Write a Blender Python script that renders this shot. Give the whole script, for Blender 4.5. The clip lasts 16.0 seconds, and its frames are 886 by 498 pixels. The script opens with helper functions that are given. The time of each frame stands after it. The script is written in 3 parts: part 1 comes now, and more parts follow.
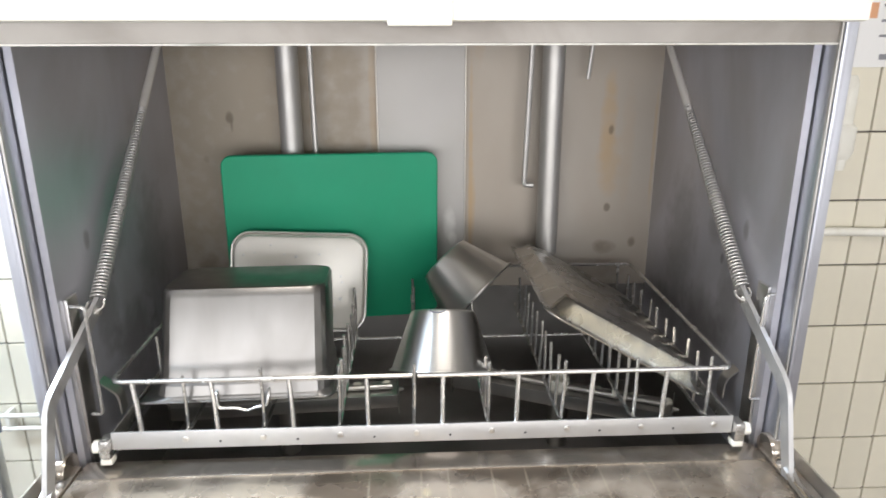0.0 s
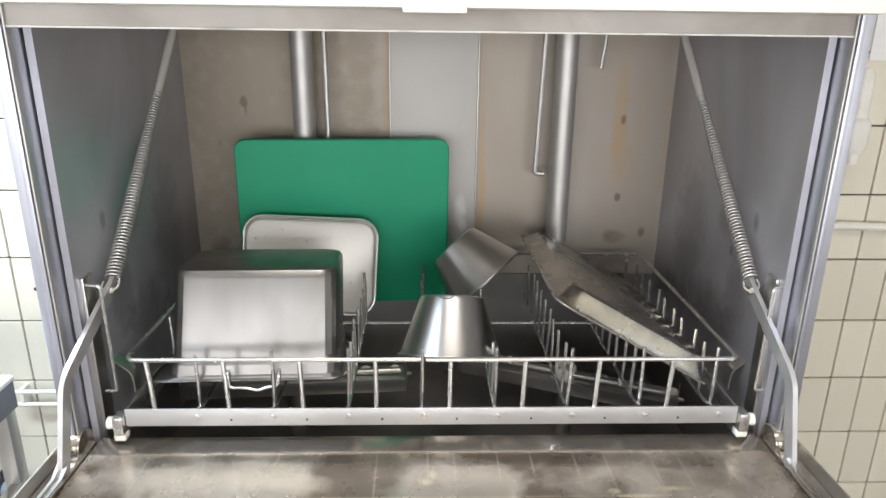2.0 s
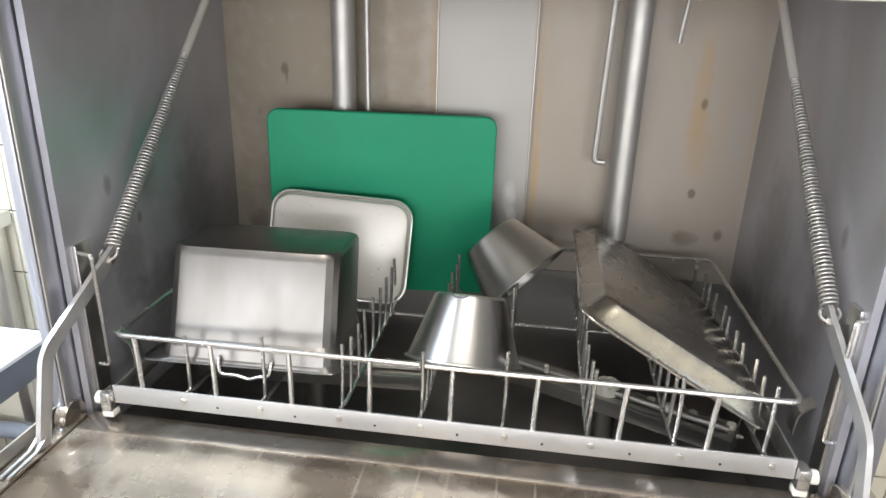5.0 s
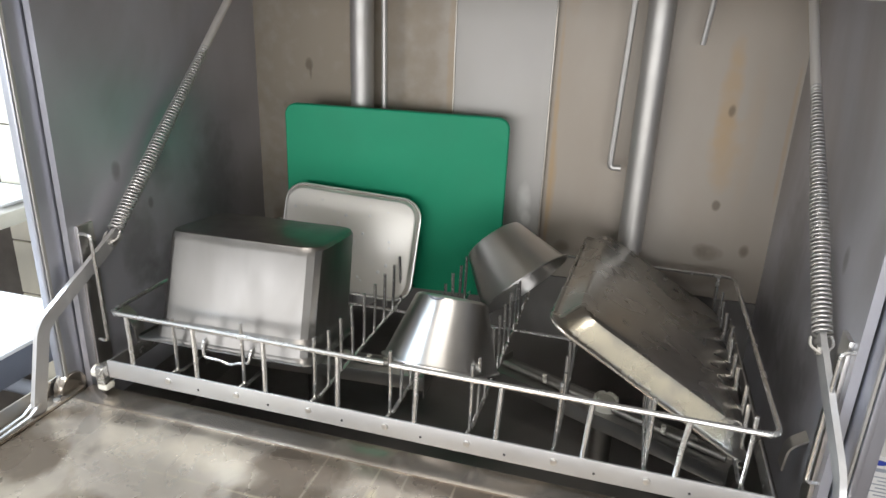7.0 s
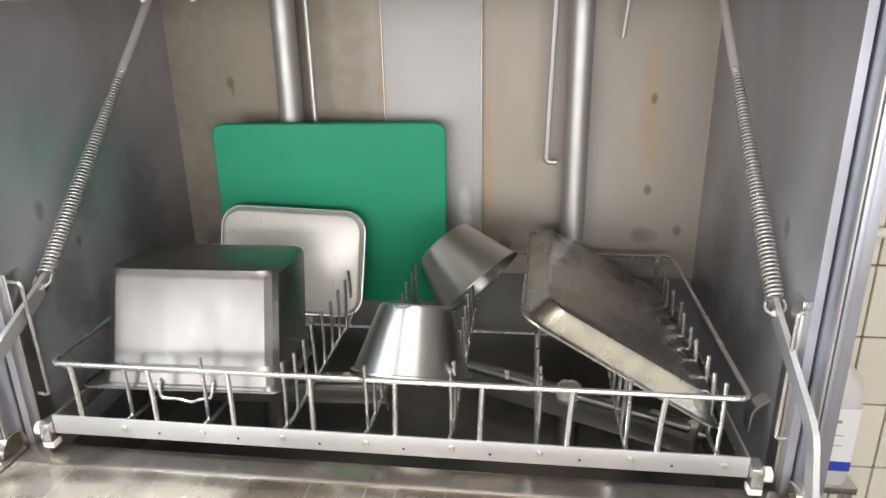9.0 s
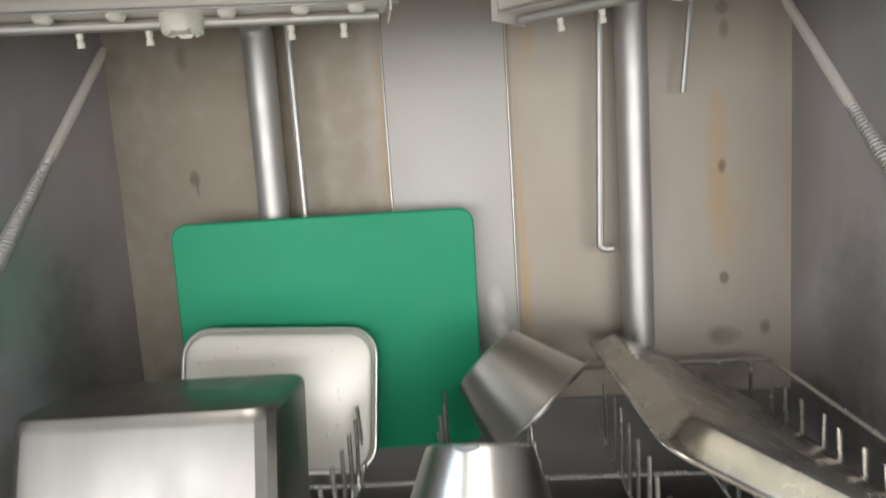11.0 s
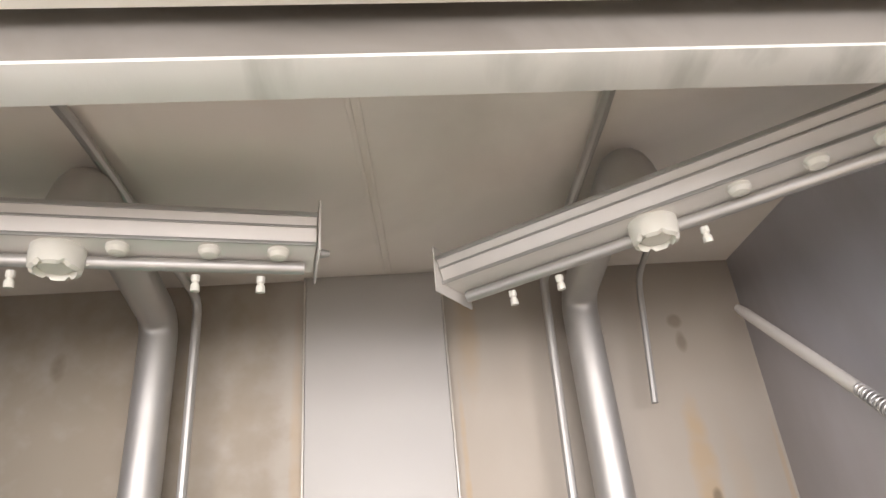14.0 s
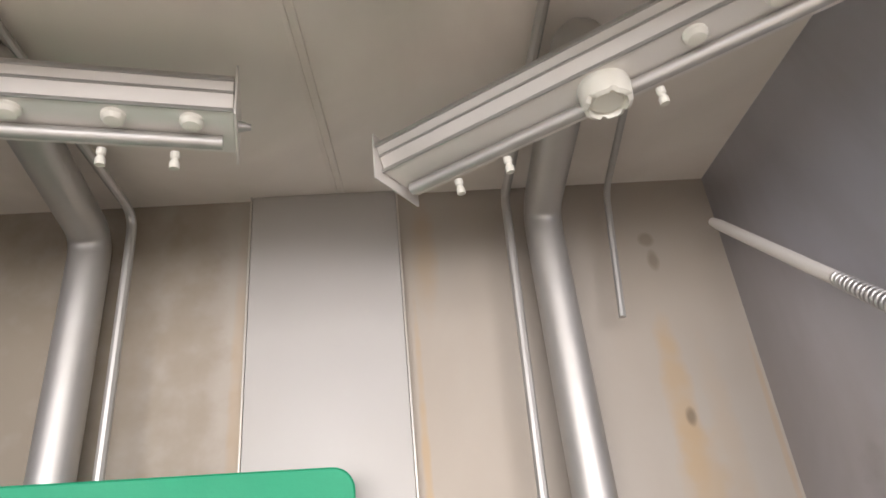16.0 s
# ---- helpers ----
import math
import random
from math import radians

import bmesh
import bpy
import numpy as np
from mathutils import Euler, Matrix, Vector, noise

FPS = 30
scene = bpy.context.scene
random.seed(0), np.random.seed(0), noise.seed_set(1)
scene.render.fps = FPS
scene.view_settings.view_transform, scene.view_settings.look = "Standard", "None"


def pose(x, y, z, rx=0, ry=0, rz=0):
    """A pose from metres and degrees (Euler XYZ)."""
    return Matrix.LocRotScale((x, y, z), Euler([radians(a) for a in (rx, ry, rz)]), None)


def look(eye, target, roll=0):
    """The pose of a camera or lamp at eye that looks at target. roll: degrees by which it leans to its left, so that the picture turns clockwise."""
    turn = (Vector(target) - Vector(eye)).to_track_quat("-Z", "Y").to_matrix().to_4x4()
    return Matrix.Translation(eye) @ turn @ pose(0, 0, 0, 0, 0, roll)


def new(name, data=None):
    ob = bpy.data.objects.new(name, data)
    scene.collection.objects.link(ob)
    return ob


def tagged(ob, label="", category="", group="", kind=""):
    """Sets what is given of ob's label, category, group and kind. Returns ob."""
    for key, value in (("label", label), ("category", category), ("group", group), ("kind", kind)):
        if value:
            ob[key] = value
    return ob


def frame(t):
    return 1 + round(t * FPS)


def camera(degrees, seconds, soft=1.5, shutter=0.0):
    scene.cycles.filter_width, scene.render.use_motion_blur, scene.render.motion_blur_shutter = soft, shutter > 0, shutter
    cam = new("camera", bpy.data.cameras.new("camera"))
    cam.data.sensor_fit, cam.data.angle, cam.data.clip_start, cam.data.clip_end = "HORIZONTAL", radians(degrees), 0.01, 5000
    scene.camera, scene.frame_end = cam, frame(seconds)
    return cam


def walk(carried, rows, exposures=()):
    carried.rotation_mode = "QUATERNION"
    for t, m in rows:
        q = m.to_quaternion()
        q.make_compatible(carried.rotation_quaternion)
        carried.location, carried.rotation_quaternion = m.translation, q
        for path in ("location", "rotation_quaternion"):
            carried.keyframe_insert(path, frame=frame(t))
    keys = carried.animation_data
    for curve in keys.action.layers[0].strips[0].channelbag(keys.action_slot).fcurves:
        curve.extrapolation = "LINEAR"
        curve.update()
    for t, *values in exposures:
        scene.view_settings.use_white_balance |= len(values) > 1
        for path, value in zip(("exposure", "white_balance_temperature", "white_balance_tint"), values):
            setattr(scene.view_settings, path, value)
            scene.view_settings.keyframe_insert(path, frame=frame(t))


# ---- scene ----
cam = camera(66.6, 16.0, shutter=0.3)
METRES, EYE, TILT, LEAN, TURN = 1.5, 1.55, 0.0, 0.0, -2.3
ROWS = [
    (0, -0.0037, -0.0006, 0.0013, -0.44, -17.14, 0.1),
    (0.5, -0.0068, -0.0098, 0.0004, 2.64, -19.03, 0.34),
    (1, -0.0006, -0.005, 0.0023, 0.78, -18.47, 0.05),
    (1.5, -0.0003, -0.0029, 0.0008, 0.21, -18.44, -0.83),
    (2, -0.0047, -0.008, 0.0021, 0.64, -18.2, -0.69),
    (2.5, -0.0089, -0.0113, 0.0012, 1.73, -17.97, -1.55),
    (3, -0.0094, -0.0116, 0.0002, 2.05, -18.11, -2.02),
    (3.5, 0.0002, -0.0139, 0.0012, 1.56, -18.53, -1.26),
    (4, 0.0193, 0.0187, -0.0096, 2.82, -20.12, -1.04),
    (6.5, 0.1927, 0.1443, -0.0125, 20.16, -20.18, -2.84),
    (7, 0.2015, 0.1339, -0.0119, 18.66, -20.4, -2.07),
    (7.5, 0.2029, 0.1287, -0.0115, 17.78, -19.88, -2.23),
    (8, 0.2016, 0.1196, -0.0052, 14.68, -20.01, -1.8),
    (10.5, 0.0431, 0.1898, -0.0772, 5.53, -17.16, 3.39),
    (11, 0.0298, 0.308, -0.109, 4.9, -7.68, 3.68),
    (11.5, 0.0051, 0.3649, -0.134, 0.48, 1.44, 3.54),
    (12, -0.0072, 0.3993, -0.1523, -1.09, 4, 3.77),
    (12.5, -0.0099, 0.414, -0.1751, -2.02, 8.83, 3.94),
    (13, -0.0035, 0.4314, -0.1964, -3.25, 14.86, 3.82),
    (13.5, -0.0119, 0.4463, -0.2083, -1.77, 22.73, 3.94),
    (14, 0.0086, 0.4538, -0.2062, -0.85, 27.84, 4.71),
    (14.5, 0.0211, 0.4654, -0.2201, 1.73, 25.8, 7.5),
    (15, 0.0282, 0.5, -0.2457, 1.8, 25.43, 9.15),
    (15.5, 0.0407, 0.5241, -0.2524, -0.53, 28.9, 4.55),
    (16, 0.0475, 0.5311, -0.2652, -0.54, 28.13, 5.33),
]
walk(cam, [(t, pose(0, 0, EYE, TILT, LEAN, TURN) @ pose(METRES * x, METRES * y, METRES * z, 90 + pitch, roll, yaw)) for t, x, y, z, yaw, pitch, roll in ROWS],
     [(0, 0.34, 6800, 13), (0.5, 0.22, 6800, 13), (3.0, 0.26, 6800, 13), (4.0, 0.40, 6850, 13), (6.5, 0.24, 6800, 12), (7.0, 0.18, 6800, 12), (8.0, 0.47, 6850, 13), (10.5, 0.47, 6900, 12), (11.5, 0.66, 6950, 11), (12.5, 0.88, 7000, 11), (13.0, 0.96, 7150, 17), (14.0, 1.17, 7150, 18), (16.0, 1.11, 7050, 18)])

# ---- world, light, exposure ----
world = bpy.data.worlds.new("world")
scene.world = world
world.use_nodes = True
world.node_tree.nodes["Background"].inputs["Color"].default_value = (0.75, 0.85, 1.0, 1)
world.node_tree.nodes["Background"].inputs["Strength"].default_value = 0.15


def area_lamp(name, m, w, h, watts, colour):
    lamp = bpy.data.lights.new(name, "AREA")
    lamp.shape, lamp.size, lamp.size_y, lamp.energy, lamp.color = "RECTANGLE", w, h, watts, colour
    ob = new(name, lamp)
    ob.matrix_world = m
    return ob


area_lamp("window_light", look((-0.2, -2.5, 1.25), (-0.2, 1.2, 1.25)), 5.4, 1.2, 105, (0.93, 0.96, 1.0))
# unseen lamp, added to brighten and cool the left tiles
area_lamp("unseen_lamp_light", pose(-1.5, 0.7, 2.70), 1.2, 0.4, 85, (0.66, 0.82, 1.0))
# unseen lamp, added for a highlight on the front pot
area_lamp("unseen_lamp_light", pose(0.1, 0.08, 2.70), 1.2, 0.5, 20, (1.0, 0.97, 0.92))

# ---- materials ----


def material(name, colour, rough=0.5, metal=0.0, vary=0.15, scale=8.0, stain=None, stain_amount=0.0, stain_scale=3.0,
             bump=0.05, bump_scale=60.0, stretch=(1, 1, 1), rough_vary=0.1, per_object=0.0, spec=0.5, stain_from=0.45, stain_to=0.75):
    m = bpy.data.materials.new(name)
    m.use_nodes = True
    nt = m.node_tree
    n, l = nt.nodes, nt.links
    b = n["Principled BSDF"]
    b.inputs["Metallic"].default_value = metal
    b.inputs["Specular IOR Level"].default_value = spec
    co = n.new("ShaderNodeTexCoord")
    mp = n.new("ShaderNodeMapping")
    mp.inputs["Scale"].default_value = stretch
    l.new(co.outputs["Object"], mp.inputs["Vector"])
    n1 = n.new("ShaderNodeTexNoise")
    n1.inputs["Scale"].default_value, n1.inputs["Detail"].default_value = scale, 6
    l.new(mp.outputs[0], n1.inputs["Vector"])
    ramp = n.new("ShaderNodeMix")
    ramp.data_type = "RGBA"
    dark = [c * (1 - vary) for c in colour]
    lite = [min(1, c * (1 + vary)) for c in colour]
    ramp.inputs["A"].default_value, ramp.inputs["B"].default_value = (*dark, 1), (*lite, 1)
    l.new(n1.outputs["Fac"], ramp.inputs["Factor"])
    out = ramp.outputs["Result"]
    if stain:
        n2 = n.new("ShaderNodeTexNoise")
        n2.inputs["Scale"].default_value, n2.inputs["Detail"].default_value, n2.inputs["Distortion"].default_value = stain_scale, 8, 0.6
        l.new(mp.outputs[0], n2.inputs["Vector"])
        cr = n.new("ShaderNodeMapRange")
        cr.inputs["From Min"].default_value, cr.inputs["From Max"].default_value = stain_from, stain_to
        cr.inputs["To Max"].default_value = stain_amount
        l.new(n2.outputs["Fac"], cr.inputs["Value"])
        mx = n.new("ShaderNodeMix")
        mx.data_type = "RGBA"
        mx.inputs["B"].default_value = (*stain, 1)
        l.new(cr.outputs[0], mx.inputs["Factor"])
        l.new(out, mx.inputs["A"])
        out = mx.outputs["Result"]
    if per_object:
        info = n.new("ShaderNodeObjectInfo")
        mr = n.new("ShaderNodeMapRange")
        mr.inputs["To Min"].default_value, mr.inputs["To Max"].default_value = 1 - per_object, 1 + per_object * 0.3
        l.new(info.outputs["Random"], mr.inputs["Value"])
        hs = n.new("ShaderNodeHueSaturation")
        l.new(mr.outputs[0], hs.inputs["Value"])
        l.new(out, hs.inputs["Color"])
        out = hs.outputs[0]
    l.new(out, b.inputs["Base Color"])
    rr = n.new("ShaderNodeMapRange")
    rr.inputs["To Min"].default_value, rr.inputs["To Max"].default_value = max(0.02, rough - rough_vary), min(1, rough + rough_vary)
    n3 = n.new("ShaderNodeTexNoise")
    n3.inputs["Scale"].default_value, n3.inputs["Detail"].default_value = scale * 2.3, 5
    l.new(mp.outputs[0], n3.inputs["Vector"])
    l.new(n3.outputs["Fac"], rr.inputs["Value"])
    l.new(rr.outputs[0], b.inputs["Roughness"])
    if bump:
        nb = n.new("ShaderNodeTexNoise")
        nb.inputs["Scale"].default_value, nb.inputs["Detail"].default_value = bump_scale, 4
        l.new(mp.outputs[0], nb.inputs["Vector"])
        bp = n.new("ShaderNodeBump")
        bp.inputs["Strength"].default_value, bp.inputs["Distance"].default_value = bump, 0.004
        l.new(nb.outputs["Fac"], bp.inputs["Height"])
        l.new(bp.outputs[0], b.inputs["Normal"])
    return m



def blots(mat, colour, spots, along="X", up="Z"):
    """Patches of colour with their own shape on a panel: (x, z, half width, half height, strength)."""
    nt = mat.node_tree
    n, l = nt.nodes, nt.links
    b = n["Principled BSDF"]
    base = b.inputs["Base Color"].links[0].from_socket
    sep = n.new("ShaderNodeSeparateXYZ")
    wob = n.new("ShaderNodeTexNoise")
    wob.inputs["Scale"].default_value, wob.inputs["Detail"].default_value = 28, 5
    co = n["Texture Coordinate"]
    l.new(co.outputs["Object"], sep.inputs[0])
    l.new(co.outputs["Object"], wob.inputs["Vector"])

    def calc(op, a, c):
        m = n.new("ShaderNodeMath")
        m.operation = op
        for i, v in enumerate((a, c)):
            if isinstance(v, (int, float)):
                m.inputs[i].default_value = v
            else:
                l.new(v, m.inputs[i])
        return m.outputs[0]

    shake = calc("MULTIPLY", calc("SUBTRACT", wob.outputs["Fac"], 0.5), 1.6)
    for x, z, w, h, k in spots:
        u = calc("DIVIDE", calc("SUBTRACT", sep.outputs[along], x), w)
        v = calc("DIVIDE", calc("SUBTRACT", sep.outputs[up], z), h)
        d = calc("ADD", calc("ADD", calc("MULTIPLY", u, u), calc("MULTIPLY", v, v)), shake)
        r = n.new("ShaderNodeMapRange")
        r.inputs["From Min"].default_value, r.inputs["From Max"].default_value = 1.1, 0.1
        r.inputs["To Max"].default_value = k
        l.new(d, r.inputs["Value"])
        mx = n.new("ShaderNodeMix")
        mx.data_type = "RGBA"
        mx.inputs["B"].default_value = (*colour, 1)
        l.new(r.outputs[0], mx.inputs["Factor"])
        l.new(base, mx.inputs["A"])
        base = mx.outputs["Result"]
    l.new(base, b.inputs["Base Color"])


STEEL = material("brushed_steel", (0.62, 0.61, 0.59), 0.32, 1.0, 0.10, 6, (0.45, 0.42, 0.38), 0.5, 5, 0.04, 120)
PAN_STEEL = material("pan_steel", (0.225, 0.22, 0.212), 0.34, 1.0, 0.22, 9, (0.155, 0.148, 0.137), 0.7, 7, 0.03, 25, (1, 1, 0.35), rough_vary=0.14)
LID_STEEL = material("satin_steel", (0.82, 0.80, 0.745), 0.42, 0.45, 0.05, 6, (0.70, 0.685, 0.63), 0.5, 5, 0.015, 30)
WIRE = material("rack_wire", (0.66, 0.655, 0.64), 0.26, 0.92, 0.06, 20, (0.50, 0.49, 0.47), 0.2, 12, 0.0, 90, rough_vary=0.06)
BAR_STEEL = material("rack_bar", (0.52, 0.52, 0.52), 0.42, 0.7, 0.10, 12, (0.42, 0.41, 0.39), 0.6, 9, 0.08, 90)
# grime, plus the raised door's shade put into the dark base
HEADER_STEEL = material("header_steel", (0.34, 0.32, 0.295), 0.5, 0.6, 0.15, 5, (0.14, 0.12, 0.10), 0.8, 4, 0.05, 60)
WALL_STEEL = material("chamber_steel", (0.39, 0.355, 0.31), 0.55, 0.25, 0.16, 3, (0.31, 0.245, 0.18), 0.8, 2.8, 0.05, 30, (1, 1, 0.28))
# browner and darker over the left of the back panel
blots(WALL_STEEL, (0.25, 0.205, 0.145), ((-0.42, 1.15, 0.30, 0.55, 0.65), (-0.16, 1.25, 0.05, 0.40, 0.4)))
blots(WALL_STEEL, (0.42, 0.29, 0.155), ((0.480, 1.17, 0.022, 0.13, 0.55), (0.487, 1.06, 0.034, 0.09, 0.45), (0.53, 1.10, 0.02, 0.16, 0.2), (0.141, 1.02, 0.006, 0.32, 0.6), (0.145, 0.95, 0.010, 0.12, 0.5), (0.16, 1.40, 0.02, 0.10, 0.35), (-0.095, 1.2, 0.01, 0.3, 0.35), (0.597, 1.10, 0.005, 0.16, 0.4)))
blots(WALL_STEEL, (0.10, 0.075, 0.05), ((0.490, 0.947, 0.009, 0.012, 0.65), (0.488, 1.143, 0.008, 0.013, 0.65), (-0.436, 1.178, 0.010, 0.016, 0.65), (-0.433, 1.158, 0.004, 0.016, 0.5), (-0.438, 1.390, 0.013, 0.024, 0.4), (0.487, 0.842, 0.034, 0.020, 0.6), (0.560, 0.855, 0.011, 0.016, 0.6), (0.489, 1.405, 0.012, 0.012, 0.4), (0.493, 1.372, 0.009, 0.018, 0.45), (0.47, 0.78, 0.10, 0.025, 0.4), (0.18, 0.81, 0.02, 0.02, 0.5), (-0.52, 0.80, 0.03, 0.05, 0.4), (-0.50, 1.08, 0.008, 0.012, 0.25)))
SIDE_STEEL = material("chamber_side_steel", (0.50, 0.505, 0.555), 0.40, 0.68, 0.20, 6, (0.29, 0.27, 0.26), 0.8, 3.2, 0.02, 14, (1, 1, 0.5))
# dirt blotches; the broad low rear ones also paint in shade
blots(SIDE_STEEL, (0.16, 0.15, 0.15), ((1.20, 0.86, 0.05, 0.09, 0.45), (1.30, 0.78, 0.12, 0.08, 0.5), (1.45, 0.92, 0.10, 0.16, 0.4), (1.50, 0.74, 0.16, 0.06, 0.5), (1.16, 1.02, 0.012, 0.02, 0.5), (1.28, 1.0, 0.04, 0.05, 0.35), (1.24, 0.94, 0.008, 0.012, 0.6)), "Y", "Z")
CEIL_STEEL = material("chamber_roof_steel", (0.80, 0.75, 0.685), 0.5, 0.0, 0.10, 3, (0.48, 0.43, 0.37), 0.7, 2.5, 0.05, 30)
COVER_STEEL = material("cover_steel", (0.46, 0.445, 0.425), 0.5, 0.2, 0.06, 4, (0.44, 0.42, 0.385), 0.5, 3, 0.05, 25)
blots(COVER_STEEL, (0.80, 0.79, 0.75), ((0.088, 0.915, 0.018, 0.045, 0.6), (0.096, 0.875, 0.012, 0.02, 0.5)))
# darker copy of the wash arm steel, shade below the rack in its colour
SHADED_ARM_STEEL = material("shaded_arm_steel", (0.44, 0.43, 0.41), 0.32, 0.9, 0.12, 6, (0.2, 0.19, 0.17), 0.6, 5, 0.04, 40)
ARM_STEEL = material("wash_arm_steel", (0.76, 0.73, 0.69), 0.45, 0.25, 0.07, 6, (0.55, 0.52, 0.47), 0.5, 5, 0.04, 40)
FLAP_STEEL = material("door_steel", (0.45, 0.39, 0.32), 0.27, 0.62, 0.25, 11, (0.155, 0.118, 0.085), 0.9, 5.5, 0.10, 10, (1, 0.8, 1), rough_vary=0.14, stain_from=0.45, stain_to=0.55, spec=0.6)
# cream patches, with bright reflections painted into them
blots(FLAP_STEEL, (0.68, 0.59, 0.46), ((-0.40, 0.925, 0.075, 0.055, 0.5), (-0.27, 0.93, 0.08, 0.05, 0.6), (-0.20, 0.90, 0.06, 0.03, 0.4), (-0.05, 0.60, 0.2, 0.10, 0.4), (-0.42, 0.70, 0.15, 0.12, 0.6), (0.3, 0.66, 0.16, 0.07, 0.3)), "X", "Y")
# dark smears below the lip, mostly the mirrored rack gap painted in
blots(FLAP_STEEL, (0.10, 0.078, 0.06), ((-0.44, 0.965, 0.06, 0.022, 0.6), (-0.34, 0.972, 0.05, 0.014, 0.6), (-0.18, 0.970, 0.12, 0.014, 0.55), (0.06, 0.965, 0.10, 0.020, 0.5), (0.26, 0.965, 0.14, 0.024, 0.55), (0.45, 0.955, 0.07, 0.03, 0.5)), "X", "Y")
# dried water runs, partly painted-in rack post reflections, short crooked drips, their tide line
for x, low in ((-0.468, 0.89), (-0.25, 0.95), (-0.083, 0.87), (0.003, 0.90), (0.048, 0.875), (0.122, 0.91), (0.179, 0.92), (0.253, 0.885), (0.306, 0.875), (0.384, 0.88), (0.433, 0.87), (0.511, 0.89)):
    blots(FLAP_STEEL, (0.72, 0.64, 0.50), ((x, (low + 0.985) / 2, 0.0026, (0.985 - low) * 0.62, 0.35),), "X", "Y")
blots(FLAP_STEEL, (0.76, 0.66, 0.46), ((0.0, 0.868, 0.48, 0.003, 0.3), (0.335, 0.868, 0.045, 0.005, 0.75), (0.395, 0.885, 0.035, 0.006, 0.7), (0.30, 0.880, 0.012, 0.008, 0.7), (0.0, 0.905, 0.014, 0.010, 0.6), (0.012, 0.925, 0.008, 0.014, 0.6)), "X", "Y")
LIP_STEEL = material("door_lip_steel", (0.44, 0.39, 0.335), 0.20, 0.85, 0.22, 10, (0.22, 0.175, 0.13), 0.8, 6, 0.05, 30)
SCALE_STEEL = material("limescaled_steel", (0.74, 0.73, 0.68), 0.5, 0.1, 0.08, 10, (0.30, 0.31, 0.27), 0.75, 9, 0.25, 40, (1, 0.4, 1), stain_from=0.55, stain_to=0.72)
EDGE_GLINT_STEEL = material("edge_glint_steel", (0.58, 0.56, 0.52), 0.4, 0.4, 0.08, 20, (0.6, 0.52, 0.40), 0.5, 6)
POT_STEEL = material("pot_steel", (0.62, 0.61, 0.595), 0.34, 1.0, 0.07, 8, (0.52, 0.51, 0.49), 0.3, 9, 0.008, 60, rough_vary=0.06)
turned = POT_STEEL.node_tree.nodes.new("ShaderNodeTangent")
turned.direction_type, turned.axis = "RADIAL", "Z"
POT_STEEL.node_tree.links.new(turned.outputs[0], POT_STEEL.node_tree.nodes["Principled BSDF"].inputs["Tangent"])
POT_STEEL.node_tree.nodes["Principled BSDF"].inputs["Anisotropic"].default_value = 0.75
POT_STEEL.node_tree.nodes["Principled BSDF"].inputs["Anisotropic Rotation"].default_value = 0.25
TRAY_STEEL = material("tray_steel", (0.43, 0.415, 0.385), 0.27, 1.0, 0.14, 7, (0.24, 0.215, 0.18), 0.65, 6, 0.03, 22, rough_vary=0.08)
# cream residue, made paler to paint the light on the near wall
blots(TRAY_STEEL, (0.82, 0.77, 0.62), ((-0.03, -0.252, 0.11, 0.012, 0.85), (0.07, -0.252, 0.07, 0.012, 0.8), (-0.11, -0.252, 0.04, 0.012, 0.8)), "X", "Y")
DARK_STEEL = material("dark_painted_steel", (0.17, 0.18, 0.215), 0.45, 0.4, 0.1, 8)
# dirty tank steel, with the shade under the rack put into its colour
SHADED_TANK_STEEL = material("shaded_tank_steel", (0.26, 0.25, 0.24), 0.40, 0.7, 0.2, 5, (0.10, 0.09, 0.08), 0.7, 4, 0.1, 30)
SPRING_STEEL = material("spring_steel", (0.66, 0.65, 0.64), 0.36, 0.8, 0.05, 20)
PIPE_STEEL = material("pipe_steel", (0.50, 0.49, 0.47), 0.45, 0.7, 0.08, 10, (0.42, 0.40, 0.37), 0.5, 8, 0.02, 90)
POST_STEEL = material("post_steel", (0.53, 0.55, 0.61), 0.4, 0.9, 0.10, 5, (0.4, 0.4, 0.42), 0.5, 4, 0.05, 60)
CREAM = material("cream_enamel", (0.80, 0.78, 0.70), 0.35, 0.0, 0.04, 4, (0.6, 0.57, 0.48), 0.3, 6, 0.02, 40)
WHITE_PLASTIC = material("white_plastic", (0.78, 0.77, 0.70), 0.45, 0.0, 0.06, 20, (0.6, 0.56, 0.45), 0.4, 14, 0.04, 80)
GREEN_BOARD = material("green_plastic_board", (0.003, 0.32, 0.165), 0.5, 0.0, 0.08, 6, (0.008, 0.36, 0.20), 0.5, 5, 0.06, 250, spec=0.3)
DARK_PLASTIC = material("black_plastic", (0.03, 0.03, 0.035), 0.5, 0.0, 0.1, 20)
GREY_PIPE = material("grey_plastic_pipe", (0.33, 0.36, 0.42), 0.4, 0.0, 0.06, 10)
TILE = material("glazed_tile", (0.74, 0.70, 0.575), 0.16, 0.0, 0.04, 6, (0.62, 0.58, 0.50), 0.25, 10, 0.03, 12, per_object=0.06)
GROUT = material("grout", (0.13, 0.115, 0.10), 0.9, 0.0, 0.25, 20, (0.07, 0.06, 0.055), 0.6, 5, 0.3, 200)
PLASTER = material("painted_plaster", (0.78, 0.77, 0.74), 0.8, 0.0, 0.05, 3, None, 0, 3, 0.1, 80)
FLOOR_TILE = material("floor_tile", (0.13, 0.10, 0.085), 0.75, 0.0, 0.15, 6, (0.07, 0.06, 0.05), 0.5, 4, 0.1, 60, spec=0.25)
